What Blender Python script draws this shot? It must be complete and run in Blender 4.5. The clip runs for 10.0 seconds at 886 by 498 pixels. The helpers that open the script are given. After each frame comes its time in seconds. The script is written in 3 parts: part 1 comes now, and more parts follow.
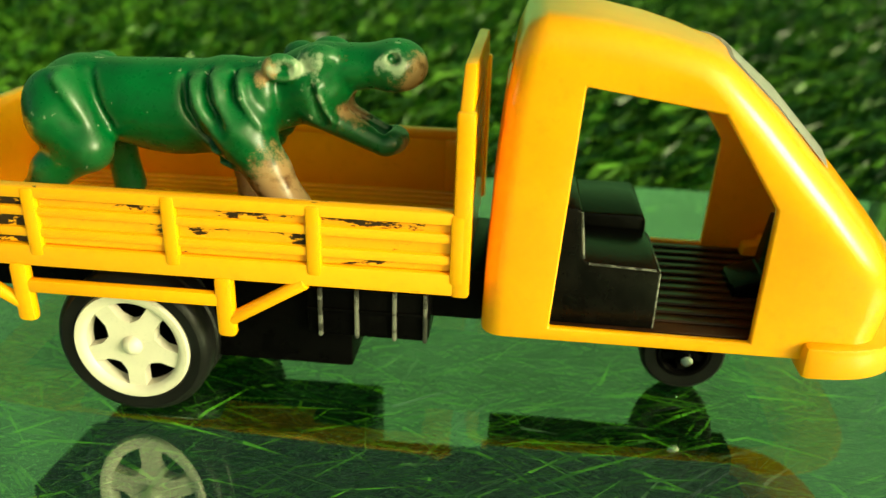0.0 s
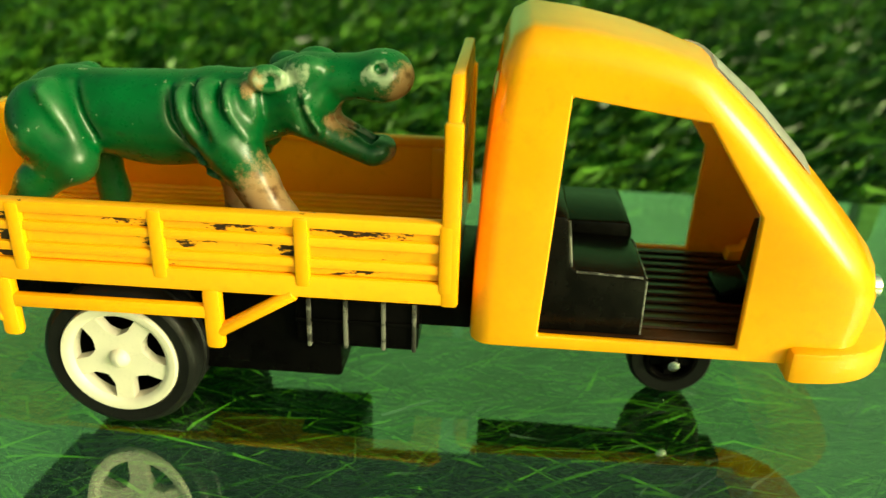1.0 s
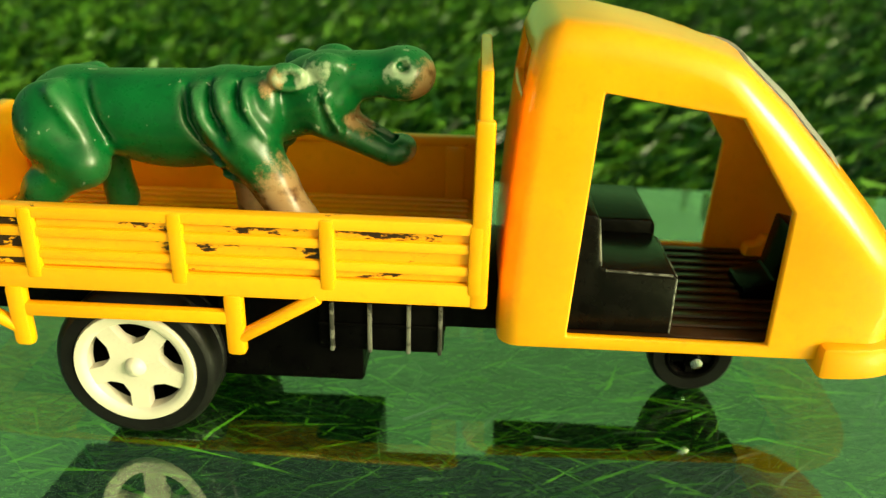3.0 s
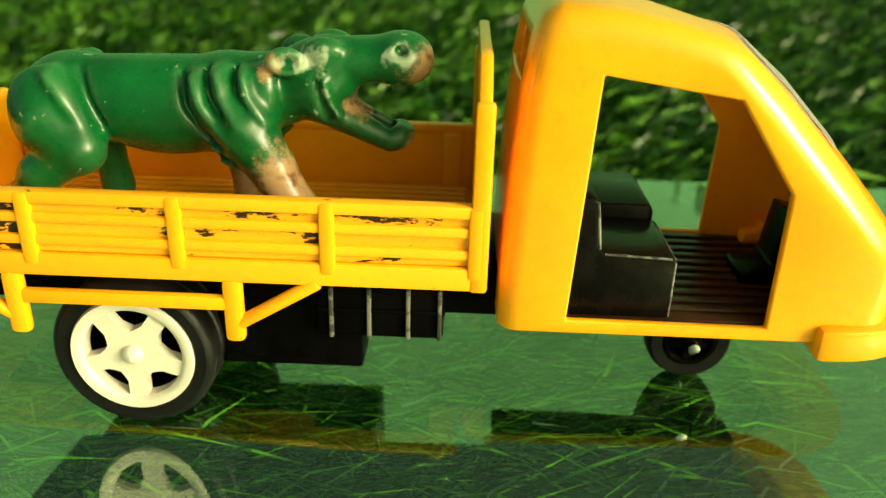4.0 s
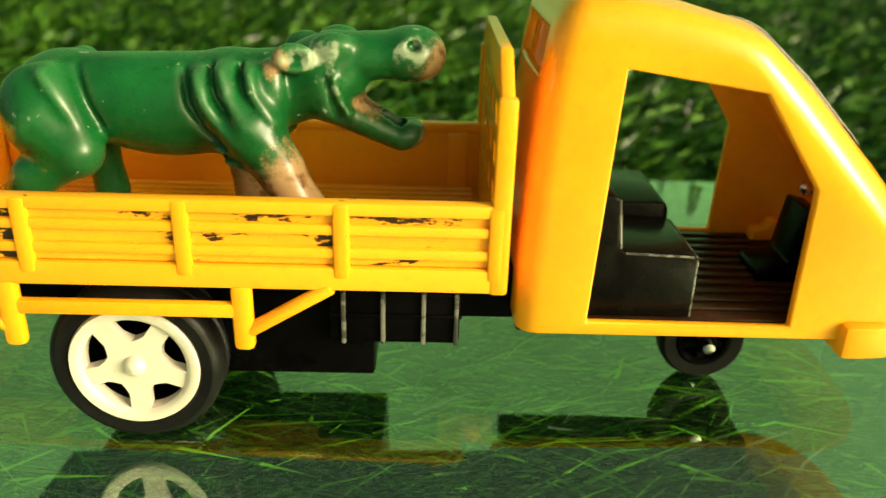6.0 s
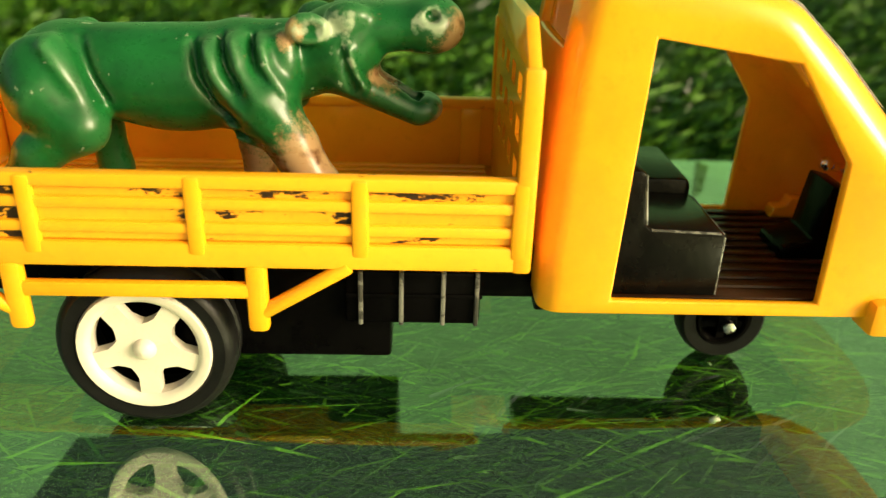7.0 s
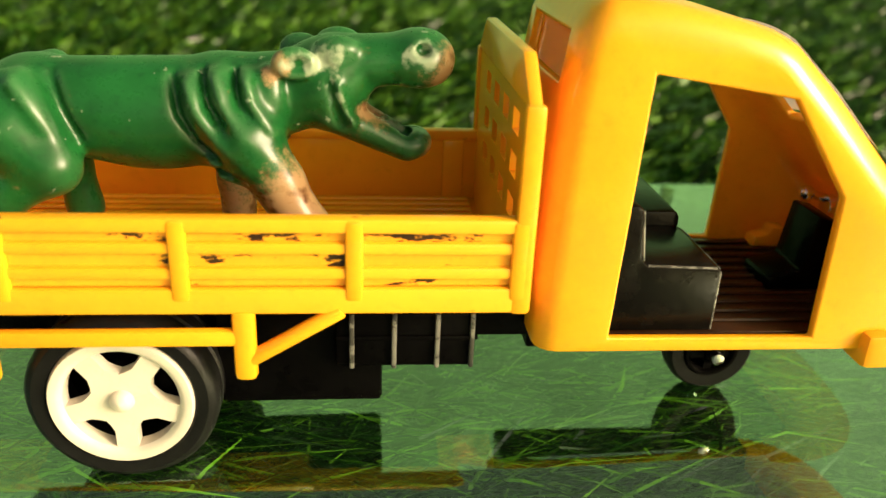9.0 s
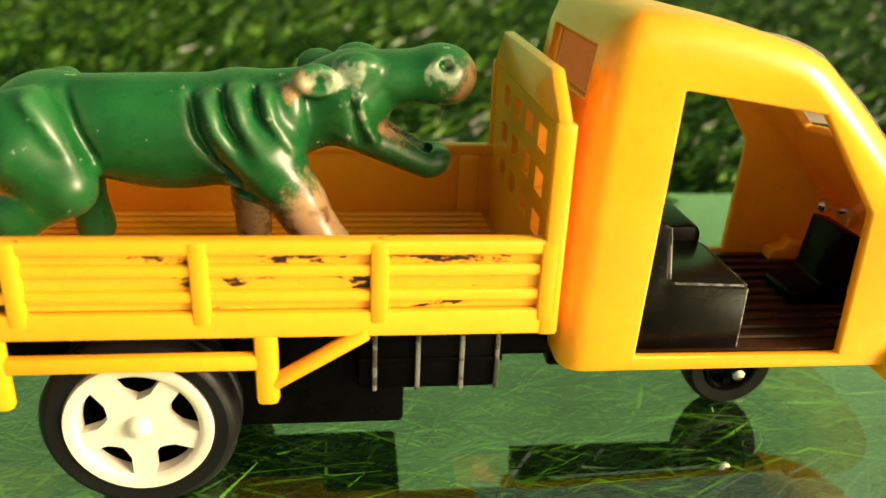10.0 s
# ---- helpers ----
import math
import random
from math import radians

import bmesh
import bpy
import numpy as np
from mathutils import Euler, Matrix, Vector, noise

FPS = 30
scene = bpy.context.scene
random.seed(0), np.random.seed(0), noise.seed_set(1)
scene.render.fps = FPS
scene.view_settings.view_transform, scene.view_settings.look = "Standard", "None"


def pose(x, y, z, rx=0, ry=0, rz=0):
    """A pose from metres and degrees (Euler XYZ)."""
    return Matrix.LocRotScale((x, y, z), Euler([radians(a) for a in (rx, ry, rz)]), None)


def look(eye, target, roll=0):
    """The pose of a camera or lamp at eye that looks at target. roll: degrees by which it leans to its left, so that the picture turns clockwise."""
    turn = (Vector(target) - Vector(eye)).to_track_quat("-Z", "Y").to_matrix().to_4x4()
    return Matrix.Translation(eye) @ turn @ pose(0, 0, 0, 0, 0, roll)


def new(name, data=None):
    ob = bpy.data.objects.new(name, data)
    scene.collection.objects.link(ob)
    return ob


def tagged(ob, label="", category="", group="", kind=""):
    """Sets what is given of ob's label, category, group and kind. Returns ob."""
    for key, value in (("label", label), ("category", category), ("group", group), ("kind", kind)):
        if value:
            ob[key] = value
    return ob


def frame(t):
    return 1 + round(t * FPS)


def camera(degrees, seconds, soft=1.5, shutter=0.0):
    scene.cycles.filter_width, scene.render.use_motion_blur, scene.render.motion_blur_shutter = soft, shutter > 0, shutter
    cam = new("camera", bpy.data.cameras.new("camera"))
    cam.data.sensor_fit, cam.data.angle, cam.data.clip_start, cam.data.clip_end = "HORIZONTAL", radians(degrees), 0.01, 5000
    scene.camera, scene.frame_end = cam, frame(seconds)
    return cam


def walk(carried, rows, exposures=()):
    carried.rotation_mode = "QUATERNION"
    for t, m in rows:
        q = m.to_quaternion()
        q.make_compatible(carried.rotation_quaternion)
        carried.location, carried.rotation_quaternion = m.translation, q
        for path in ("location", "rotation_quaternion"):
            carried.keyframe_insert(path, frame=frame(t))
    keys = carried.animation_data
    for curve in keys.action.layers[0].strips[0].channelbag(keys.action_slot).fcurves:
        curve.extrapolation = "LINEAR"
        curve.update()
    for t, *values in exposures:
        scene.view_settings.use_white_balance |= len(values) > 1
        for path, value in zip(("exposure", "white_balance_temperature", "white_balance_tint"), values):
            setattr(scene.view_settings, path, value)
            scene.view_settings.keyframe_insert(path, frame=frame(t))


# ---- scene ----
# A toy three-wheeled cargo truck on a glass sheet over artificial turf, with a turf screen behind it.
# Lengths below are in units of U metres; the truck is about 0.33 m long.
U = 0.018
cam = camera(58, 10.0, soft=1.3, shutter=0.5)
cam.data.dof.use_dof = True
cam.data.dof.focus_distance = 0.255
cam.data.dof.aperture_fstop = 9.0
ROWS = [
    (0, (0.01548, -0.22614, 0.17603), (-0.00382, -0.01299, 0.08142), 1.82),
    (0.5, (0.01725, -0.22668, 0.17812), (0.00114, -0.01305, 0.08400), 1.85),
    (1, (0.01394, -0.22585, 0.17884), (-0.00070, -0.01215, 0.08463), 1.74),
    (1.5, (0.00521, -0.22386, 0.17934), (-0.00950, -0.00987, 0.08581), 1.54),
    (2, (0.00711, -0.22336, 0.18044), (-0.00276, -0.00889, 0.08737), 1.63),
    (2.5, (-0.00002, -0.22215, 0.17921), (-0.00915, -0.00821, 0.08484), 1.56),
    (3, (-0.00283, -0.22197, 0.17696), (-0.01035, -0.00798, 0.08256), 1.63),
    (4.5, (-0.00602, -0.22397, 0.17097), (-0.00682, -0.00995, 0.07638), 1.76),
    (5, (-0.00263, -0.22343, 0.17025), (0.00143, -0.00833, 0.07821), 1.87),
    (6.5, (-0.02833, -0.21252, 0.16523), (-0.02450, 0.00128, 0.07020), 1.65),
    (7, (-0.02955, -0.21007, 0.16250), (-0.02232, 0.00269, 0.06535), 1.81),
    (7.5, (-0.02727, -0.20819, 0.16154), (-0.01325, 0.00491, 0.06590), 2.16),
    (8, (-0.02991, -0.20501, 0.16161), (-0.01079, 0.00870, 0.06823), 2.46),
    (8.5, (-0.03570, -0.20234, 0.16463), (-0.01401, 0.01253, 0.07455), 2.61),
    (9, (-0.04328, -0.19958, 0.16513), (-0.02059, 0.01431, 0.07297), 2.53),
    (9.5, (-0.05007, -0.19677, 0.16781), (-0.02598, 0.01768, 0.07732), 2.46),
    (10, (-0.05339, -0.19298, 0.16678), (-0.02707, 0.02117, 0.07620), 2.45),
]
walk(cam, [(t, look(eye, target, roll)) for t, eye, target, roll in ROWS], exposures=[(0.0, -1.46, 6300, 7), (4.0, -1.32, 6400, 18), (7.0, -1.20, 6450, 35), (10.0, -1.10, 6550, 46)])

# ---- light ----
SUN_EL, SUN_AZ = radians(18), radians(118)      # azimuth from +y towards +x
world = bpy.data.worlds.new("sky")
scene.world = world
world.use_nodes = True
wn = world.node_tree
sky = wn.nodes.new("ShaderNodeTexSky")
sky.sky_type = "NISHITA"
sky.sun_disc = False
sky.sun_elevation, sky.sun_rotation = SUN_EL, SUN_AZ
sky.air_density, sky.dust_density, sky.ozone_density = 0.55, 9.0, 0.2
veil = wn.nodes.new("ShaderNodeMix")          # even green tint multiplied over the sky colour
veil.data_type, veil.blend_type = "RGBA", "MULTIPLY"
veil.inputs[0].default_value = 1.0
veil.inputs[7].default_value = (0.84, 1.0, 0.52, 1)
wn.links.new(sky.outputs[0], veil.inputs[6])
wn.links.new(veil.outputs[2], wn.nodes["Background"].inputs[0])
wn.nodes["Background"].inputs[1].default_value = 0.70
sun_data = bpy.data.lights.new("sun", "SUN")
sun_data.energy, sun_data.angle, sun_data.color = 4.6, radians(20), (1.0, 0.92, 0.78)
sun = new("sun", sun_data)
sun_way = Vector((math.sin(SUN_AZ) * math.cos(SUN_EL), math.cos(SUN_AZ) * math.cos(SUN_EL), math.sin(SUN_EL)))
sun.matrix_world = look(sun_way * 3, (0, 0, 0))


# ---- materials ----
def material(name, colour, rough=0.4, metal=0.0, vary=0.12, grain=40.0, bump=0.08, bump_scale=120.0, coat=0.0, shine=0.5, wear=None, wear_at=0.62, wear_scale=18.0, sss=0.0):
    """A surface with stains at two scales, fine relief and, where wear is given, chips of that colour."""
    m = bpy.data.materials.new(name)
    m.use_nodes = True
    nt = m.node_tree
    b = nt.nodes["Principled BSDF"]
    tc = nt.nodes.new("ShaderNodeTexCoord")

    def noise_at(scale, detail=4.0, rough_=0.6):
        n = nt.nodes.new("ShaderNodeTexNoise")
        n.inputs["Scale"].default_value, n.inputs["Detail"].default_value, n.inputs["Roughness"].default_value = scale, detail, rough_
        nt.links.new(tc.outputs["Object"], n.inputs["Vector"])
        return n

    def mix(fac, a, c):
        x = nt.nodes.new("ShaderNodeMix")
        x.data_type = "RGBA"
        if isinstance(fac, float):
            x.inputs[0].default_value = fac
        else:
            nt.links.new(fac, x.inputs[0])
        for k, v in ((6, a), (7, c)):
            if isinstance(v, tuple):
                x.inputs[k].default_value = (*v, 1)
            else:
                nt.links.new(v, x.inputs[k])
        return x.outputs[2]

    def step(val, lo, hi):
        r = nt.nodes.new("ShaderNodeMapRange")
        r.inputs[1].default_value, r.inputs[2].default_value = lo, hi
        nt.links.new(val, r.inputs[0])
        return r.outputs[0]

    lo, hi = (tuple(c * (1 - vary) for c in colour), tuple(min(1, c * (1 + vary)) for c in colour))
    big = noise_at(grain)
    col = mix(step(big.outputs[0], 0.35, 0.65), lo, hi)
    fine = noise_at(grain * 9, 5.0)
    col = mix(step(fine.outputs[0], 0.55, 0.75), col, tuple(c * (1 - vary * 1.4) for c in colour))
    if wear:
        w = noise_at(wear_scale, 6.0, 0.72)
        mp = nt.nodes.new("ShaderNodeMapping")
        mp.inputs["Scale"].default_value = (0.55, 1.0, 1.5)
        info = nt.nodes.new("ShaderNodeObjectInfo")       # no two pieces chip alike
        shift = nt.nodes.new("ShaderNodeVectorMath")
        shift.operation = "ADD"
        nt.links.new(tc.outputs["Object"], shift.inputs[0])
        nt.links.new(info.outputs["Random"], shift.inputs[1])
        nt.links.new(shift.outputs[0], mp.inputs["Vector"])
        nt.links.new(mp.outputs[0], w.inputs["Vector"])
        col = mix(step(w.outputs[0], wear_at, wear_at + 0.025), col, wear)
    nt.links.new(col, b.inputs["Base Color"])
    rr = nt.nodes.new("ShaderNodeMapRange")
    rr.inputs[3].default_value, rr.inputs[4].default_value = rough * 0.8, rough * 1.25
    nt.links.new(fine.outputs[0], rr.inputs[0])
    nt.links.new(rr.outputs[0], b.inputs["Roughness"])
    b.inputs["Metallic"].default_value = metal
    b.inputs["Specular IOR Level"].default_value = shine
    b.inputs["Coat Weight"].default_value = coat
    b.inputs["Coat Roughness"].default_value = 0.08
    if sss:
        b.inputs["Subsurface Weight"].default_value = sss
        b.inputs["Subsurface Radius"].default_value = (1.0, 0.35, 0.02)
        b.inputs["Subsurface Scale"].default_value = 0.004
    bp = nt.nodes.new("ShaderNodeBump")
    bp.inputs["Strength"].default_value, bp.inputs["Distance"].default_value = bump, 0.0006
    nt.links.new(noise_at(bump_scale).outputs[0], bp.inputs["Height"])
    nt.links.new(bp.outputs[0], b.inputs["Normal"])
    return m


YELLOW = material("yellow_plastic", (0.96, 0.385, 0.0), 0.18, shine=0.38, vary=0.05, grain=30, bump=0.05, sss=0.18, coat=0.12)
SCUFFED = material("scuffed_yellow_plastic", (0.94, 0.375, 0.0), 0.36, shine=0.35, vary=0.08, grain=45, bump=0.1, wear=(0.03, 0.015, 0.006), wear_at=0.535, wear_scale=62)
RAIL = material("rubbed_yellow_plastic", (0.96, 0.385, 0.0), 0.3, shine=0.4, vary=0.05, grain=30, bump=0.1, wear=(0.10, 0.04, 0.004), wear_at=0.64, wear_scale=120)
BLACK = material("black_plastic", (0.0022, 0.002, 0.002), 0.2, shine=0.04, vary=0.35, grain=60, bump=0.2, bump_scale=300, wear=(0.05, 0.05, 0.05), wear_at=0.74, wear_scale=260)
# paler black for rubbed edges, their highlights put into the colour too
RIBBED = material("rubbed_highlit_black_plastic", (0.035, 0.033, 0.030), 0.3, shine=0.4, vary=0.6, grain=70, bump=0.2, wear=(0.16, 0.155, 0.14), wear_at=0.50, wear_scale=90)
SEAT = material("scuffed_black_plastic", (0.004, 0.0035, 0.003), 0.24, shine=0.10, vary=0.5, grain=60, bump=0.25, bump_scale=260, wear=(0.07, 0.065, 0.06), wear_at=0.70, wear_scale=240)
BROWN = material("brown_black_plastic", (0.030, 0.011, 0.004), 0.3, shine=0.3, vary=0.4, grain=60, bump=0.2, bump_scale=260)
RUBBER = material("black_rubber", (0.007, 0.007, 0.007), 0.36, shine=0.14, vary=0.3, grain=70, bump=0.2, bump_scale=400)
IVORY = material("ivory_plastic", (0.64, 0.57, 0.50), 0.33, vary=0.06, grain=60, bump=0.06, wear=(0.42, 0.36, 0.24), wear_at=0.70, wear_scale=130)
CHROME = material("chrome", (0.8, 0.8, 0.82), 0.12, metal=1.0, vary=0.03)
CLEAR = material("frosted_screen", (0.60, 0.58, 0.58), 0.22, vary=0.06, grain=40)


def blade_material(name, dark, mid, light, rough, sheen=0.32, mid_at=0.55):
    """Plastic grass: every blade its own green."""
    m = bpy.data.materials.new(name)
    m.use_nodes = True
    nt = m.node_tree
    b = nt.nodes["Principled BSDF"]
    g = nt.nodes.new("ShaderNodeNewGeometry")
    ramp = nt.nodes.new("ShaderNodeValToRGB")
    ramp.color_ramp.elements[0].color, ramp.color_ramp.elements[1].color = (*dark, 1), (*light, 1)
    ramp.color_ramp.elements.new(mid_at).color = (*mid, 1)
    nt.links.new(g.outputs["Random Per Island"], ramp.inputs[0])
    n = nt.nodes.new("ShaderNodeTexNoise")
    n.inputs["Scale"].default_value, n.inputs["Detail"].default_value = 28.0, 3.0
    tc = nt.nodes.new("ShaderNodeTexCoord")
    nt.links.new(tc.outputs["Object"], n.inputs["Vector"])
    mx = nt.nodes.new("ShaderNodeMix")
    mx.data_type, mx.blend_type = "RGBA", "MULTIPLY"
    mx.inputs[0].default_value = 0.7
    mr = nt.nodes.new("ShaderNodeMapRange")
    mr.inputs[1].default_value, mr.inputs[2].default_value, mr.inputs[3].default_value = 0.35, 0.65, 0.35
    nt.links.new(n.outputs[0], mr.inputs[0])
    nt.links.new(ramp.outputs[0], mx.inputs[6])
    nt.links.new(mr.outputs[0], mx.inputs[7])
    nt.links.new(mx.outputs[2], b.inputs["Base Color"])
    b.inputs["Roughness"].default_value = rough
    b.inputs["Specular IOR Level"].default_value = sheen
    return m


TURF = blade_material("turf_blades", (0.0005, 0.006, 0.0005), (0.005, 0.058, 0.001), (0.16, 0.48, 0.012), 0.36, sheen=0.16, mid_at=0.66)
SCREEN = blade_material("screen_blades", (0.001, 0.014, 0.001), (0.013, 0.082, 0.003), (0.15, 0.37, 0.03), 0.32)
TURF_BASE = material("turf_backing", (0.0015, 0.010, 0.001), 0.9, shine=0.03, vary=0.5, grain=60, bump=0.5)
# green of the added wall that the glass mirrors
REFLECTOR = material("pale_green_reflector", (0.16, 0.44, 0.22), 0.9, vary=0.12, grain=1.5, bump=0.2)
SOIL = material("dull_green_ground", (0.02, 0.08, 0.012), 0.9, vary=0.4, grain=8, bump=0.4)


def glass_material(name, tint, ior, rough, haze):
    """Clear glass with a thin uneven green haze mixed into its colour."""
    m = bpy.data.materials.new(name)
    m.use_nodes = True
    nt = m.node_tree
    nt.nodes.remove(nt.nodes["Principled BSDF"])
    clear = nt.nodes.new("ShaderNodeBsdfRefraction")
    clear.inputs["Color"].default_value, clear.inputs["Roughness"].default_value, clear.inputs["IOR"].default_value = (*tint, 1), rough, ior
    gloss = nt.nodes.new("ShaderNodeBsdfGlossy")          # faintly green mirror
    gloss.inputs["Color"].default_value, gloss.inputs["Roughness"].default_value = (0.86, 1.0, 0.86, 1), rough
    fres = nt.nodes.new("ShaderNodeFresnel")
    fres.inputs["IOR"].default_value = ior
    b = nt.nodes.new("ShaderNodeMixShader")
    nt.links.new(fres.outputs[0], b.inputs[0])
    nt.links.new(clear.outputs[0], b.inputs[1])
    nt.links.new(gloss.outputs[0], b.inputs[2])
    nt.links.new(b.outputs[0], nt.nodes["Material Output"].inputs[0])
    if haze:
        # diffuse green painted in to imitate the pale reflection on the glass
        d = nt.nodes.new("ShaderNodeBsdfDiffuse")
        d.inputs[0].default_value = (0.16, 0.52, 0.22, 1)
        n = nt.nodes.new("ShaderNodeTexNoise")
        n.inputs["Scale"].default_value, n.inputs["Detail"].default_value = 14.0, 6.0
        tc = nt.nodes.new("ShaderNodeTexCoord")
        nt.links.new(tc.outputs["Object"], n.inputs["Vector"])
        mr = nt.nodes.new("ShaderNodeMapRange")
        mr.inputs[1].default_value, mr.inputs[2].default_value = 0.3, 0.7
        mr.inputs[3].default_value, mr.inputs[4].default_value = haze * 0.5, haze * 1.3
        nt.links.new(n.outputs[0], mr.inputs[0])
        ms = nt.nodes.new("ShaderNodeMixShader")
        nt.links.new(mr.outputs[0], ms.inputs[0])
        nt.links.new(b.outputs[0], ms.inputs[1])
        nt.links.new(d.outputs[0], ms.inputs[2])
        nt.links.new(ms.outputs[0], nt.nodes["Material Output"].inputs[0])
    return m


GLASS = glass_material("floor_glass", (0.86, 0.98, 0.88), 2.65, 0.0, 0.003)


# ---- mesh helpers ----
PLACE = {}


def finish(name, bm, mat, at=None, smooth=35):
    """Links a bmesh drawn in units at the place of the whole as one object with its origin at its own middle."""
    me = bpy.data.meshes.new(name)
    bmesh.ops.recalc_face_normals(bm, faces=bm.faces)
    co = np.array([v.co[:] for v in bm.verts])
    mid = Vector(at) if at is not None else Vector((co.min(0) + co.max(0)) / 2)
    for v in bm.verts:
        v.co = (v.co - mid) * U
    for f in bm.faces:
        f.smooth = True
    bm.to_mesh(me)
    bm.free()
    me.set_sharp_from_angle(angle=radians(smooth))
    me.materials.append(mat)
    ob = new(name, me)
    ob.location = mid * U
    PLACE[ob] = mid * U
    return ob


def part(name, bm, mat, parent, label="", smooth=35):
    ob = finish(name, bm, mat, None, smooth)
    ob.parent = parent
    ob.location = PLACE[ob] - PLACE[parent]
    return tagged(ob, label=label)


def thing(name, at, label, category, group=""):
    ob = new(name)
    ob.location = Vector(at) * U
    ob.empty_display_size = 0.02
    PLACE[ob] = Vector(at) * U
    return tagged(ob, label=label, category=category, group=group)


def box(bm, x0, x1, y0, y1, z0, z1, bev=0.0, seg=2):
    made = bmesh.ops.create_cube(bm, size=1.0, matrix=Matrix.Translation(((x0 + x1) / 2, (y0 + y1) / 2, (z0 + z1) / 2)) @ Matrix.Diagonal((x1 - x0, y1 - y0, z1 - z0, 1)))
    if bev:
        edges = {e for v in made["verts"] for e in v.link_edges}
        bmesh.ops.bevel(bm, geom=list(edges), offset=bev, segments=seg, profile=0.5, affect="EDGES")
    return bm


def boxed(*a, **k):
    return box(bmesh.new(), *a, **k)


def rod(bm, a, b, r, n=14, bev=0.0):
    """A round bar from a to b."""
    a, b = Vector(a), Vector(b)
    m = Matrix.Translation((a + b) / 2) @ (b - a).to_track_quat("Z", "Y").to_matrix().to_4x4()
    made = bmesh.ops.create_cone(bm, cap_ends=True, segments=n, radius1=r, radius2=r, depth=(b - a).length, matrix=m)
    if bev:
        rim = [e for e in {e for v in made["verts"] for e in v.link_edges} if any(len(f.verts) > 4 for f in e.link_faces)]
        bmesh.ops.bevel(bm, geom=rim, offset=bev, segments=2, profile=0.5, affect="EDGES")
    return bm


def lathe(bm, profile, centre, n=40):
    """Turns (radius, y) pairs about the y axis through centre."""
    cx, cy, cz = centre
    rings = [[bm.verts.new((cx + r * math.cos(2 * math.pi * k / n), cy + y, cz + r * math.sin(2 * math.pi * k / n))) for k in range(n)] for r, y in profile]
    for a, b in zip(rings, rings[1:]):
        for k in range(n):
            bm.faces.new((a[k], a[(k + 1) % n], b[(k + 1) % n], b[k]))
    return bm


def slab(bm, outline, lo, hi, axis, bev=0.0):
    """A flat outline (pairs) given depth along an axis: 'x' takes (y, z), 'y' takes (x, z), 'z' takes (x, y)."""
    def at(p, d):
        return {"x": (d, p[0], p[1]), "y": (p[0], d, p[1]), "z": (p[0], p[1], d)}[axis]
    a = [bm.verts.new(at(p, lo)) for p in outline]
    b = [bm.verts.new(at(p, hi)) for p in outline]
    fs = [bm.faces.new(a), bm.faces.new(b[::-1])]
    n = len(outline)
    for k in range(n):
        fs.append(bm.faces.new((a[k], b[k], b[(k + 1) % n], a[(k + 1) % n])))
    bmesh.ops.recalc_face_normals(bm, faces=fs)
    if bev:
        bmesh.ops.bevel(bm, geom=list({e for f in fs for e in f.edges}), offset=bev, segments=2, profile=0.5, affect="EDGES")
    return bm


def blades(name, mat, seeds, tips, width, label, top=9.0):
    """Many thin bent blades as one mesh: each from a seed point to a tip, both (n, 3)."""
    n = len(seeds)
    way = tips - seeds
    side = np.cross(way, np.random.normal(size=(n, 3)))
    side *= (width / np.maximum(np.linalg.norm(side, axis=1), 1e-6))[:, None]
    sag = np.random.normal(size=(n, 3)) * (np.linalg.norm(way, axis=1) * 0.10)[:, None]
    mid = seeds + way * 0.55 + sag
    mid[:, 2] = np.minimum(mid[:, 2], top)
    v = np.stack([seeds - side, seeds + side, mid + side * 0.9, mid - side * 0.9, tips], 1) * U
    base = (np.arange(n) * 5)[:, None]
    quads = base + np.array([[0, 1, 2, 3]])
    tris = base + np.array([[3, 2, 4]])
    me = bpy.data.meshes.new(name)
    me.from_pydata(v.reshape(-1, 3).tolist(), [], quads.tolist() + tris.tolist())
    me.materials.append(mat)
    return tagged(new(name, me), label=label, category="grass", kind="stuff")


# ---- setting: ground, glass, turf, screen ----
SCREEN_Y, SCREEN_BACK = 16.7, 170.0
g = finish("ground", boxed(-900, 900, -900, 900, -3.2, -2.3), SOIL)
tagged(g, "dull green ground spreading under the turf", "ground", kind="structure")
pane = finish("floor", boxed(-42, 48, -44, SCREEN_Y - 0.3, -0.16, 0.0, bev=0.05), GLASS)
pane.visible_shadow = False
tagged(pane, "clear glass sheet with faint painted green haze lying over turf", "glass sheet", kind="structure")
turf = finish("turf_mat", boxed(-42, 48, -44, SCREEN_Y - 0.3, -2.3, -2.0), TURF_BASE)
tagged(turf, "dark green artificial turf mat under the glass", "turf", kind="structure")
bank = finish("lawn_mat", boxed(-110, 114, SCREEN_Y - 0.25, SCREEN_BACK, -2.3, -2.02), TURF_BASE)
tagged(bank, "dark green turf backing behind the glass sheet", "turf", kind="structure")


# Unseen wall, added only to give the glass a pale green reflection.
reflector = finish("wall_north", boxed(-420, 420, SCREEN_BACK + 6, SCREEN_BACK + 12, -2.3, 230), REFLECTOR)
tagged(reflector, "unseen pale green reflector wall added beyond the lawn", "wall", kind="structure")


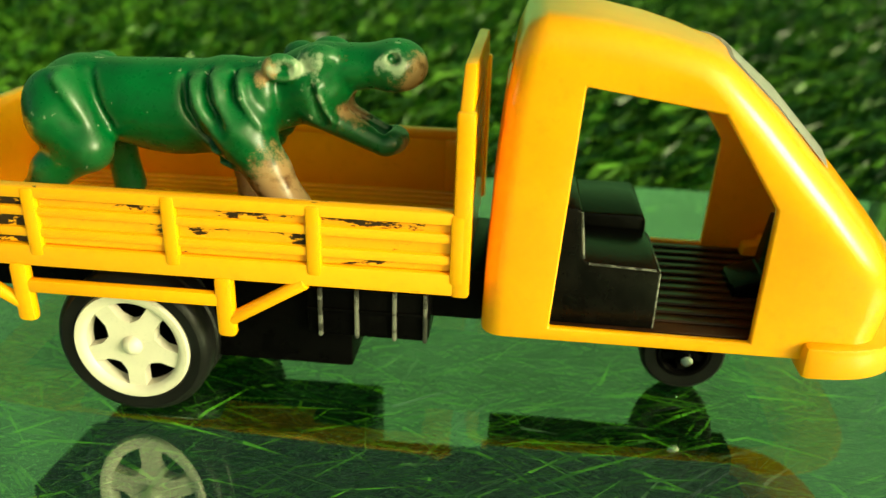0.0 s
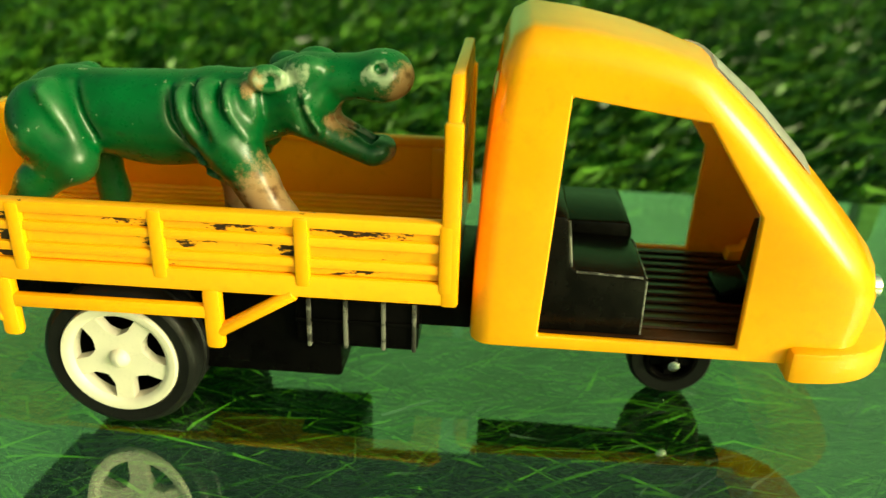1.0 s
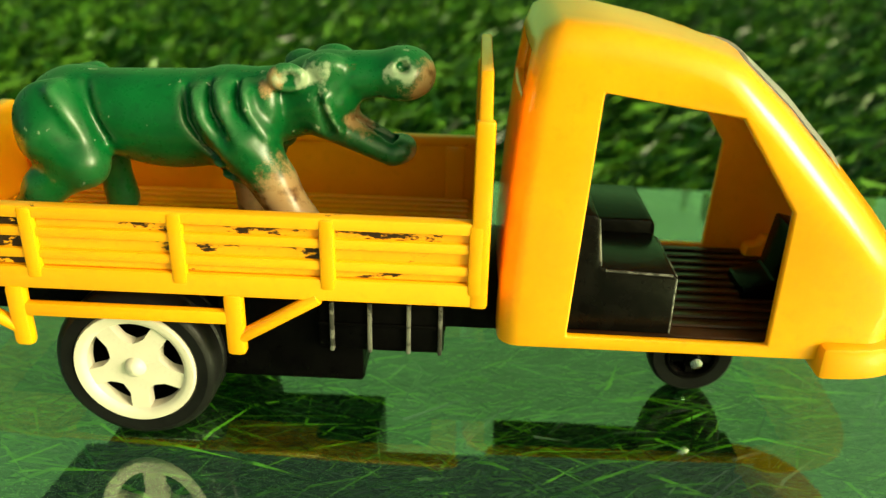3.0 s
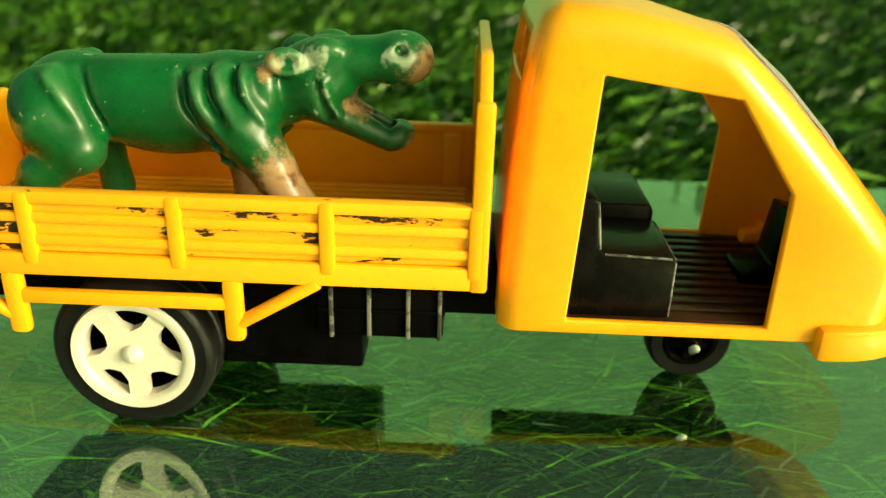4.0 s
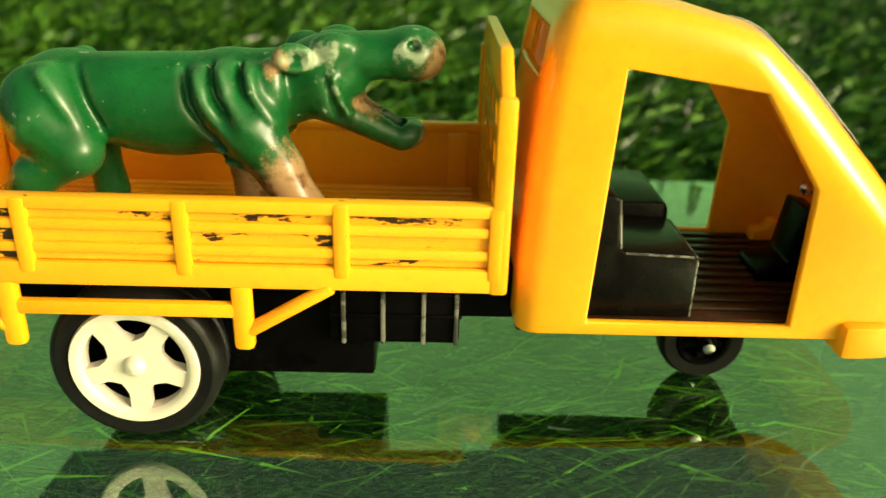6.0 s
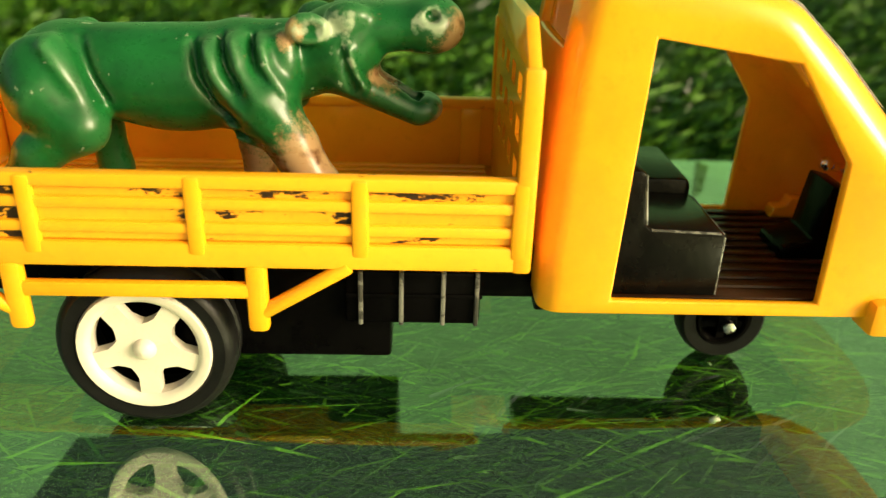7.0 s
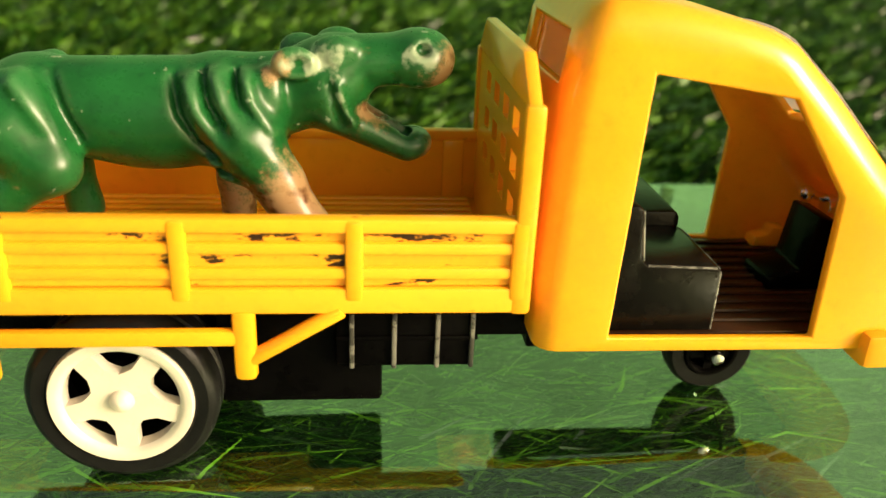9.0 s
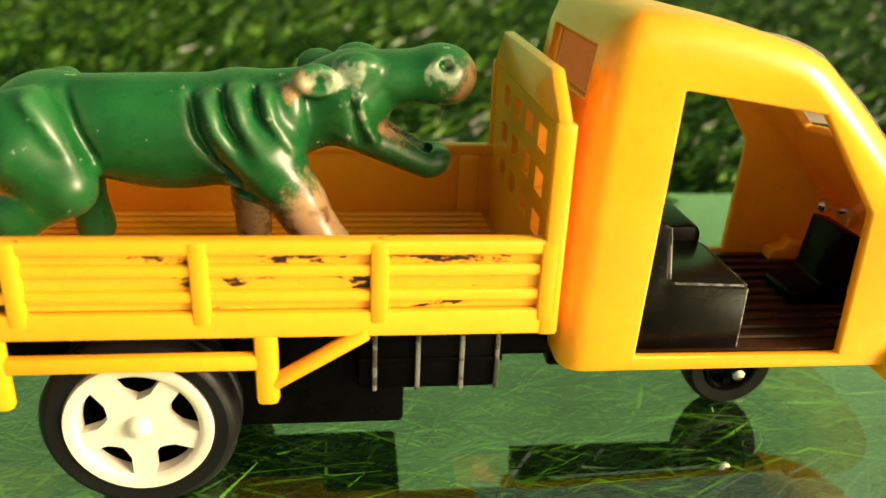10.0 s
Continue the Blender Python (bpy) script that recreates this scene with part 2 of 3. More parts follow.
def lying_grass(n, x0, x1, y0, y1):
    s = np.stack([np.random.uniform(x0, x1, n), np.random.uniform(y0, y1, n), np.random.uniform(-2.0, -1.2, n)], 1)
    turn = np.random.normal(-0.05, 0.55, n)
    length = np.random.uniform(1.4, 4.2, n)
    d = np.stack([np.cos(turn) * length, np.sin(turn) * length, np.random.uniform(0.2, 0.95, n) + 0.0 * length], 1)
    t = s + d
    t[:, 2] = np.minimum(t[:, 2], -0.25)
    return s, t


s1, t1 = lying_grass(30000, -16, 16, -10, 6)
s2, t2 = lying_grass(9000, -40, 44, -30, SCREEN_Y - 1)
blades("grass", TURF, np.concatenate([s1, s2]), np.concatenate([t1, t2]), 0.048, "glossy green plastic grass blades pressed under glass", top=-0.28)

n = 60000
back = SCREEN_Y + (SCREEN_BACK - SCREEN_Y) * np.random.uniform(0, 1, n) ** 1.7
s4 = np.stack([np.random.uniform(-1, 1, n) * (20 + back * 0.5), back, np.full(n, -2.05)], 1)
way = np.random.normal(-0.5, 0.6, n)
reach = np.random.uniform(1.0, 3.6, n)
t4 = s4 + np.stack([np.cos(way) * reach, np.sin(way) * reach, np.random.uniform(0.3, 2.4, n)], 1)
t4[:, 2] = np.minimum(t4[:, 2], -0.12)
blades("lawn", SCREEN, s4, t4, 0.20, "long green grass blades lying over beyond the glass")

# ---- toy truck ----
truck = thing("toy_truck", (-1.5, 2.75, 0), "yellow plastic toy cargo three-wheeler with black chassis on glass", "toy truck")
W0, W1 = 0.0, 5.5          # the two flanks
MID = (W0 + W1) / 2


def side_panel(y_out, y_in, label):
    """One slatted flank of the load bed, its outside at y_out."""
    d = 1 if y_in > y_out else -1
    lo, hi = sorted((y_out + 0.14 * d, y_in))
    p = part("side_panel", boxed(-10.55, 0.1, lo, hi, 3.28, 4.80, bev=0.04), YELLOW, truck, label)
    a, b = sorted((y_out + 0.10 * d, y_out + 0.15 * d))
    for x0, x1 in ((-10.31, -7.89), (-7.61, -5.31), (-5.03, -2.71), (-2.43, -0.16)):
        part("infill", boxed(x0, x1, a, b, 3.74, 4.6), SCUFFED, p)
    a, b = sorted((y_in, y_in + 0.10 * d))
    for x in (-10.2, -0.55):
        part("inner_post", boxed(x - 0.22, x + 0.22, a, b, 3.36, 4.66, bev=0.04), YELLOW, p)
    for z0, z1, out in ((3.28, 3.72, 0.0), (3.86, 4.06, 0.02), (4.27, 4.47, 0.02), (4.62, 4.86, 0.0)):
        a, b = sorted((y_out + out * d, y_out + 0.16 * d))
        if z1 > 4.8:
            a, b = sorted((y_out, y_in + 0.03 * d))
        part("rail", boxed(-10.6, 0.12, a, b, z0, z1, bev=0.06), RAIL, p)
    for x in (-10.45, -7.75, -5.17, -2.57, -0.02):
        a, b = sorted((y_out - 0.03 * d, y_out + 0.16 * d))
        part("upright", boxed(x - 0.14, x + 0.14, a, b, 3.5, 4.84, bev=0.07), YELLOW, p)
    return p


side_panel(W0, W0 + 0.26, "scuffed slatted side with dark chips")
side_panel(W1, W1 - 0.26, "slatted side wall of the bed")
bed = part("bed_floor", boxed(-10.55, 0.1, 0.2, 5.3, 3.2, 3.36, bev=0.02), YELLOW, truck)
for k in range(15):
    y = 0.5 + k * 0.32
    part("rib", boxed(-10.4, -0.2, y, y + 0.17, 3.35, 3.43, bev=0.03, seg=1), YELLOW, bed)
part("tailgate", slab(bmesh.new(), [(0.1, 3.28), (5.4, 3.28), (5.4, 5.15), (5.1, 5.4), (0.4, 5.4), (0.1, 5.15)], -10.85, -10.56, "x", bev=0.06), YELLOW, truck)

# headboard with slots
slots = [(y0, z0) for z0 in (4.55, 5.25, 5.95) for y0 in (0.75, 1.75, 2.75, 3.75)]
ys = sorted({0.02, 5.48, *[y for y, _ in slots], *[y + 0.55 for y, _ in slots]})
zs = sorted({3.28, 6.55, *[z for _, z in slots], *[z + 0.38 for _, z in slots]})


def pierced(bm, x0, x1, ys, zs, holes):
    """A plate across x0..x1 with rectangular holes clean through."""
    open_cells = {(i, j) for i, y in enumerate(ys[:-1]) for j, z in enumerate(zs[:-1]) if any(abs(y - a) < 1e-6 and abs(z - b) < 1e-6 for a, b in holes)}
    grid = {(k, i, j): bm.verts.new((x, y, z)) for k, x in enumerate((x0, x1)) for i, y in enumerate(ys) for j, z in enumerate(zs)}
    ni, nj = len(ys) - 1, len(zs) - 1
    full = lambda i, j: 0 <= i < ni and 0 <= j < nj and (i, j) not in open_cells
    for i in range(ni):
        for j in range(nj):
            if not full(i, j):
                continue
            for k in (0, 1):
                bm.faces.new([grid[k, i, j], grid[k, i + 1, j], grid[k, i + 1, j + 1], grid[k, i, j + 1]])
            for di, dj, a, b in ((-1, 0, (i, j), (i, j + 1)), (1, 0, (i + 1, j), (i + 1, j + 1)), (0, -1, (i, j), (i + 1, j)), (0, 1, (i, j + 1), (i + 1, j + 1))):
                if not full(i + di, j + dj):
                    bm.faces.new([grid[0, a[0], a[1]], grid[1, a[0], a[1]], grid[1, b[0], b[1]], grid[0, b[0], b[1]]])
    return bm


hb = part("headboard", pierced(bmesh.new(), -0.06, 0.12, ys, zs, slots), YELLOW, truck, "tall front board of the bed with slots")
part("headboard_top", slab(bmesh.new(), [(0.02, 6.53), (5.48, 6.53), (5.48, 6.6), (4.7, 7.25), (0.8, 7.25), (0.02, 6.6)], -0.08, 0.14, "x", bev=0.05), YELLOW, hb)
for y in (-0.02, 5.3):
    part("edge_post", boxed(-0.12, 0.2, y, y + 0.22, 3.26, 6.62, bev=0.07), YELLOW, hb)

# ---- cab ----
EDGE = 0.38
# outline of the cab from its rear foot over the roof and down the nose: x, z, forward bulge and upward bulge at the middle
OUT = [(0.42, 2.36, 0, 0), (0.46, 3.4, -0.05, 0), (0.56, 5.2, -0.08, 0), (0.68, 6.7, -0.08, 0), (0.78, 7.5, -0.06, 0), (0.92, 7.9, 0, 0.03), (1.25, 8.08, 0, 0.05),
       (2.2, 7.97, 0, 0.06), (3.2, 7.77, 0.02, 0.06), (3.85, 7.58, 0.10, 0.06), (4.2, 7.35, 0.24, 0.17), (5.02, 6.52, 0.36, 0.26), (5.98, 5.5, 0.40, 0.28),
       (6.35, 5.12, 0.38, 0.30), (6.98, 4.42, 0.45, 0.26), (7.38, 3.95, 0.56, 0.14), (7.46, 3.6, 0.62, 0.05), (7.40, 3.1, 0.66, 0), (7.28, 2.6, 0.68, 0), (7.2, 2.36, 0.68, 0)]
DOOR = [(1.67, 2.62), (1.94, 7.0), (4.22, 6.66), (5.3, 5.1), (5.26, 2.6)]


def flank(z):
    """Half-width of the cab at height z: it leans in towards the roof."""
    return 2.42 - 0.05 * max(0.0, z - 2.4)


def inset(points, d):
    """The closed outline moved inwards by d."""
    n, out = len(points), []
    for k in range(n):
        p, q, r = (Vector(points[(k + j) % n]) for j in (-1, 0, 1))
        a, b = (q - p).normalized(), (r - q).normalized()
        nrm = Vector((a[1], -a[0])) + Vector((b[1], -b[0]))
        nrm = nrm / max(0.45, nrm.dot(Vector((b[1], -b[0]))))
        out.append(q + nrm * d)
    return out


def cab_shell():
    bm = bmesh.new()
    flat = [(x, z) for x, z, _, _ in OUT]
    rounds = [(EDGE * (1 - math.sin(a)), EDGE * (1 - math.cos(a))) for a in (0, math.pi / 8, math.pi / 4, 3 * math.pi / 8, math.pi / 2)]
    rows = []        # columns across the cab, each (list of vertices along the outline)
    insets = {round(i, 4): inset(flat, i) for i, _ in rounds}
    cols = [("edge", -1, i, d) for i, d in rounds] + [("mid", s, 0, 0) for s in (-0.62, -0.3, 0.0, 0.3, 0.62)] + [("edge", 1, i, d) for i, d in reversed(rounds)]
    for kind, s, i, d in cols:
        col = []
        for k, (x, z, bx, bz) in enumerate(OUT):
            px, pz = insets[round(i, 4)][k] if kind == "edge" else (x, z)
            if k in (0, len(OUT) - 1):
                pz = z
            half = flank(pz)
            off = s * (half - d) if kind == "edge" else s * half
            q = 1 - min(1.0, abs(off) / half) ** 2
            col.append(bm.verts.new((px + bx * q, MID + off, pz + bz * q)))
        rows.append(col)
    nseg = len(OUT)
    for c in range(len(rows) - 1):
        for k in range(nseg - 1):
            mid_cols = 5 <= c <= 8
            if mid_cols and 10 <= k <= 11:       # windscreen
                continue
            if mid_cols and k == 3:              # rear window
                continue
            bm.faces.new((rows[c][k], rows[c][k + 1], rows[c + 1][k + 1], rows[c + 1][k]))
    # flanks: a web of quads between the outline and the doorway
    for col, s in ((rows[0], -1), (rows[-1], 1)):
        ring = []
        for x, z in DOOR:
            ring.append(bm.verts.new((x, MID + s * flank(z), z)))
        a0, a1, a2, a3, a4 = ring
        near = [0, 0, 0, 0, 0, 1, 1, 1, 1, 2, 2, 2, 3, 3, 3, 3, 3, 3, 4, 4]
        for k in range(nseg - 1):
            u, w = ring[near[k]], ring[near[k + 1]]
            if u is w:
                bm.faces.new((col[k], col[k + 1], u))
            else:
                bm.faces.new((col[k], col[k + 1], w, u))
        bm.faces.new((col[nseg - 1], col[0], a0, a4))
    return bm


cab = part("cab", cab_shell(), YELLOW, truck, "glossy yellow cab with open doorways", smooth=40)
thick = cab.modifiers.new("thickness", "SOLIDIFY")
thick.thickness, thick.offset = 0.2 * U, -1
soft = cab.modifiers.new("soft edges", "BEVEL")
soft.width, soft.segments, soft.limit_method, soft.angle_limit = 0.05 * U, 2, "ANGLE", radians(50)
def windscreen_pane():
    """A curved pane that follows the bulge of the cab, seated a little proud of its opening."""
    bm, cols = bmesh.new(), []
    steps = [OUT[10], tuple((a + b) / 2 for a, b in zip(OUT[10], OUT[11])), OUT[11], tuple((a + b) / 2 for a, b in zip(OUT[11], OUT[12])), OUT[12]]
    for s in (-0.68, -0.5, -0.3, -0.1, 0.1, 0.3, 0.5, 0.68):
        cols.append([bm.verts.new((x + bx * (1 - s * s) + 0.025, MID + s * flank(z), z + bz * (1 - s * s) + 0.025)) for x, z, bx, bz in steps])
    for a, b in zip(cols, cols[1:]):
        for k in range(len(steps) - 1):
            bm.faces.new((a[k], a[k + 1], b[k + 1], b[k]))
    bmesh.ops.solidify(bm, geom=bm.faces[:], thickness=0.06)
    return bm


part("windscreen", windscreen_pane(), CLEAR, cab, "pale frosted windscreen")
# bumper lip round the nose
turns = [math.pi * k / 24 for k in range(25)]
outer = [(6.15 + 2.28 * max(0.0, math.sin(a)) ** 0.72, MID - 2.66 * math.copysign(abs(math.cos(a)) ** 0.72, math.cos(a))) for a in turns]
inner = [(6.15 + 1.15 * max(0.0, math.sin(a)) ** 0.72, MID - 1.9 * math.copysign(abs(math.cos(a)) ** 0.72, math.cos(a))) for a in turns]
part("bumper", slab(bmesh.new(), outer + inner[::-1], 2.08, 2.74, "z", bev=0.12), YELLOW, cab, "rounded bumper lip")
for y in (1.25, 2 * MID - 1.25):
    lamp = bmesh.new()
    rod(lamp, (7.4, y, 3.62), (7.86, y, 3.62), 0.24, 24, bev=0.05)
    h = part("headlight", lamp, CHROME, cab, "small round silvered headlight")
    lens = bmesh.new()
    bmesh.ops.create_uvsphere(lens, u_segments=20, v_segments=10, radius=0.19, matrix=Matrix.Translation((7.84, y, 3.62)) @ Matrix.Diagonal((0.5, 1, 1, 1)))
    part("lens", lens, CHROME, h)
scr = bmesh.new()
bmesh.ops.create_uvsphere(scr, u_segments=16, v_segments=10, radius=0.17, matrix=Matrix.Translation((7.0, 4.35, 3.85)))
rod(scr, (7.0, 4.35, 3.85), (7.6, 4.35, 3.7), 0.1)
part("screw", scr, CHROME, cab, "shiny lamp screw inside the nose")
fl = part("cab_floor", boxed(0.65, 6.9, 0.62, 4.88, 2.42, 2.58, bev=0.03), BROWN, truck, "brownish black ribbed cab floor")
for k in range(11):
    y = 0.95 + k * 0.36
    part("floor_rib", boxed(3.6, 6.7, y, y + 0.16, 2.57, 2.64, bev=0.03, seg=1), BROWN, fl)
bench = part("seat", slab(bmesh.new(), [(1.35, 2.57), (3.6, 2.57), (3.6, 3.72), (3.5, 3.78), (2.28, 3.82), (2.18, 3.92), (2.1, 4.8), (2.0, 4.86), (1.5, 4.86)], 0.66, 2.6, "y", bev=0.06), SEAT, truck, "scuffed black moulded bench seat")
# thin pale rods added along the seat: edge wear plus painted edge highlights
for a, b in (((3.57, 0.69, 2.6), (3.57, 0.69, 3.7)), ((2.3, 0.69, 3.8), (3.5, 0.69, 3.75)), ((2.2, 0.69, 3.9), (2.09, 0.69, 4.78)), ((3.57, 0.75, 3.72), (3.57, 2.5, 3.72))):
    edge = bmesh.new()
    rod(edge, a, b, 0.028, 8)
    part("worn_edge", edge, RIBBED, bench, "rubbed pale edge with its highlight painted in")
part("engine_cover", slab(bmesh.new(), [(1.5, 2.57), (3.55, 2.57), (3.55, 3.95), (3.45, 4.06), (1.5, 4.06)], 2.62, 4.75, "y", bev=0.08), SEAT, truck)
part("steering_column", slab(bmesh.new(), [(5.35, 2.57), (6.5, 2.57), (6.5, 4.0), (6.1, 4.1), (5.95, 3.0), (5.35, 2.8)], 2.2, 3.3, "y", bev=0.06), BLACK, truck)

part("dash_bracket", slab(bmesh.new(), [(6.0, 2.6), (6.7, 2.6), (6.7, 3.05), (6.4, 3.08), (6.32, 2.9), (6.05, 2.85)], 4.3, 4.7, "y", bev=0.05), YELLOW, cab)

# ---- chassis ----
part("chassis", boxed(-9.8, 1.3, 1.3, 4.2, 2.15, 3.2, bev=0.05), BLACK, truck, "black plastic chassis")
# Black boxes added out of direct view to darken the underside mirrored in the glass.
pan = bmesh.new()
box(pan, 0.6, 3.65, 1.8, 4.85, 1.6, 2.44, bev=0.06)
box(pan, 3.6, 6.5, 3.75, 4.85, 1.6, 2.44, bev=0.06)
part("engine_pan", pan, BLACK, truck)
part("axle_box", boxed(-4.9, -2.1, 0.95, 4.55, 1.05, 2.9, bev=0.08), BLACK, truck)
tank = part("fuel_tank", boxed(-2.9, -0.55, 0.55, 1.5, 1.98, 3.0, bev=0.09), BLACK, truck, "ribbed black tank")
for x in (-2.62, -1.92, -1.2, -0.62):
    part("tank_rib", boxed(x - 0.04, x + 0.04, 0.47, 1.45, 2.0, 3.02, bev=0.025), RIBBED, tank)
part("tank_band", boxed(-2.88, -0.52, 0.5, 0.6, 2.52, 2.6, bev=0.02), BLACK, tank)
for y, d in ((-0.04, 1), (5.54, -1)):
    a, b = sorted((y, y + 0.26 * d))
    fr = part("mudguard_frame", boxed(-8.1, -4.2, a + 0.02, b - 0.04, 2.72, 3.0, bev=0.07), YELLOW, truck, "tubular yellow frame over the wheel")
    for x in (-8.2, -4.28):
        part("post", boxed(x - 0.18, x + 0.18, a, b, 2.1, 3.34, bev=0.1), YELLOW, fr)
    for x0, x1 in ((-4.2, -2.76), (-8.28, -9.75)):
        st = bmesh.new()
        rod(st, (x0, (a + b) / 2, 2.45), (x1, (a + b) / 2, 3.32), 0.13, 12, bev=0.03)
        part("strut", st, YELLOW, fr)
ax = bmesh.new()
rod(ax, (-6.35, 1.2, 1.55), (-6.35, 4.3, 1.55), 0.22)
part("axle", ax, BLACK, truck)


def wheel(x, y, z, r, width, rim_r, rim_mat, face):
    """A wheel about the y axis whose outer face looks along -y (face -1) or +y."""
    o = -face
    tyre = bmesh.new()
    prof = [(rim_r * 0.98, 0.10), (rim_r + 0.03, 0.0), (r * 0.90, -0.02), (r * 0.955, 0.03), (r, 0.14), (r, width * 0.3), (r * 0.975, width * 0.33), (r * 0.975, width * 0.38), (r, width * 0.41), (r, width * 0.6), (r * 0.975, width * 0.63), (r * 0.975, width * 0.68), (r, width * 0.71), (r, width - 0.14), (r * 0.955, width - 0.03), (r * 0.9, width), (rim_r, width)]
    lathe(tyre, [(a, b * o) for a, b in prof], (x, y, z), 48)
    w = part("wheel", tyre, RUBBER, truck, "rubber-tyred wheel")
    rim = bmesh.new()
    lathe(rim, [(a, b * o) for a, b in [(rim_r * 0.79, 0.30), (rim_r * 0.79, 0.04), (rim_r * 0.83, -0.02), (rim_r * 0.88, -0.05), (rim_r * 0.97, -0.05), (rim_r, 0.02), (rim_r, 0.4)]], (x, y, z), 48)
    rm = part("rim", rim, rim_mat, w, "five-spoked rim")
    for k in range(5):
        c = 2 * math.pi * k / 5 - math.pi / 2
        sp = bmesh.new()
        lo, hi = sorted((0.04 * o, 0.28 * o))
        slab(sp, [(k_ * rim_r, h_ * rim_r) for k_, h_ in ((0.0, 0.0), (0.34, -0.247), (0.42, -0.195), (0.52, -0.148), (0.78, -0.15), (0.86, -0.18), (0.86, 0.18), (0.78, 0.15), (0.52, 0.148), (0.42, 0.195), (0.34, 0.247))], lo, hi, "y")
        bmesh.ops.transform(sp, matrix=Matrix.Translation((x, y, z)) @ Matrix.Rotation(-c, 4, "Y"), verts=sp.verts)
        part("spoke", sp, rim_mat, rm)
    hub = bmesh.new()
    lathe(hub, [(a, b * o) for a, b in [(0.001, -0.12), (0.09 * rim_r, -0.10), (0.155 * rim_r, -0.03), (0.18 * rim_r, 0.06), (0.18 * rim_r, 0.27), (0.001, 0.27)]], (x, y, z), 28)
    part("hub", hub, rim_mat, rm)
    back = bmesh.new()
    lathe(back, [(0.001, width * 0.75 * o), (rim_r * 0.99, width * 0.75 * o), (rim_r * 0.99, width * 0.8 * o), (0.001, width * 0.8 * o)], (x, y, z), 32)
    part("wheel_disc", back, BLACK, w)
    return w


wheel(-6.35, 0.28, 1.55, 1.55, 1.35, 1.17, IVORY, -1)
wheel(-6.35, 5.22, 1.55, 1.55, 1.35, 1.17, IVORY, 1)
wheel(4.75, 2.75, 0.92, 0.92, 0.55, 0.56, BLACK, -1)
fork = bmesh.new()
box(fork, 4.55, 4.95, 2.54, 2.66, 0.75, 2.5, bev=0.04)
box(fork, 4.55, 4.95, 3.38, 3.5, 0.75, 2.5, bev=0.04)
box(fork, 4.45, 5.05, 2.54, 3.5, 2.2, 2.5, bev=0.04)
part("fork", fork, BLACK, truck)
pin = bmesh.new()
rod(pin, (4.75, 2.38, 0.92), (4.75, 3.62, 0.92), 0.13, 14, bev=0.03)
part("axle_pin", pin, CHROME, truck, "small bright axle pin")


# ---- hippopotamus figure: one moulded body, drawn as blended rounds and skinned ----
def ball(p, c, r):
    q = (p - np.array(c)) / np.array(r)
    k = np.linalg.norm(q, axis=-1)
    return (k - 1) * min(r)


def limb(p, a, b, ra, rb, flat=(1, 1, 1)):
    f = np.array(flat, dtype=float)
    a, b = np.array(a) / f, np.array(b) / f
    pa, ba = p / f - a, b - a
    h = np.clip((pa @ ba) / (ba @ ba), 0, 1)
    return np.linalg.norm(pa - h[..., None] * ba, axis=-1) - (ra + (rb - ra) * h)


def join(a, b, k):
    h = np.clip(0.5 + 0.5 * (b - a) / k, 0, 1)
    return b + (a - b) * h - k * h * (1 - h)


def carve(a, b, k):
    h = np.clip(0.5 - 0.5 * (a + b) / k, 0, 1)
    return a + (-b - a) * h + k * h * (1 - h)


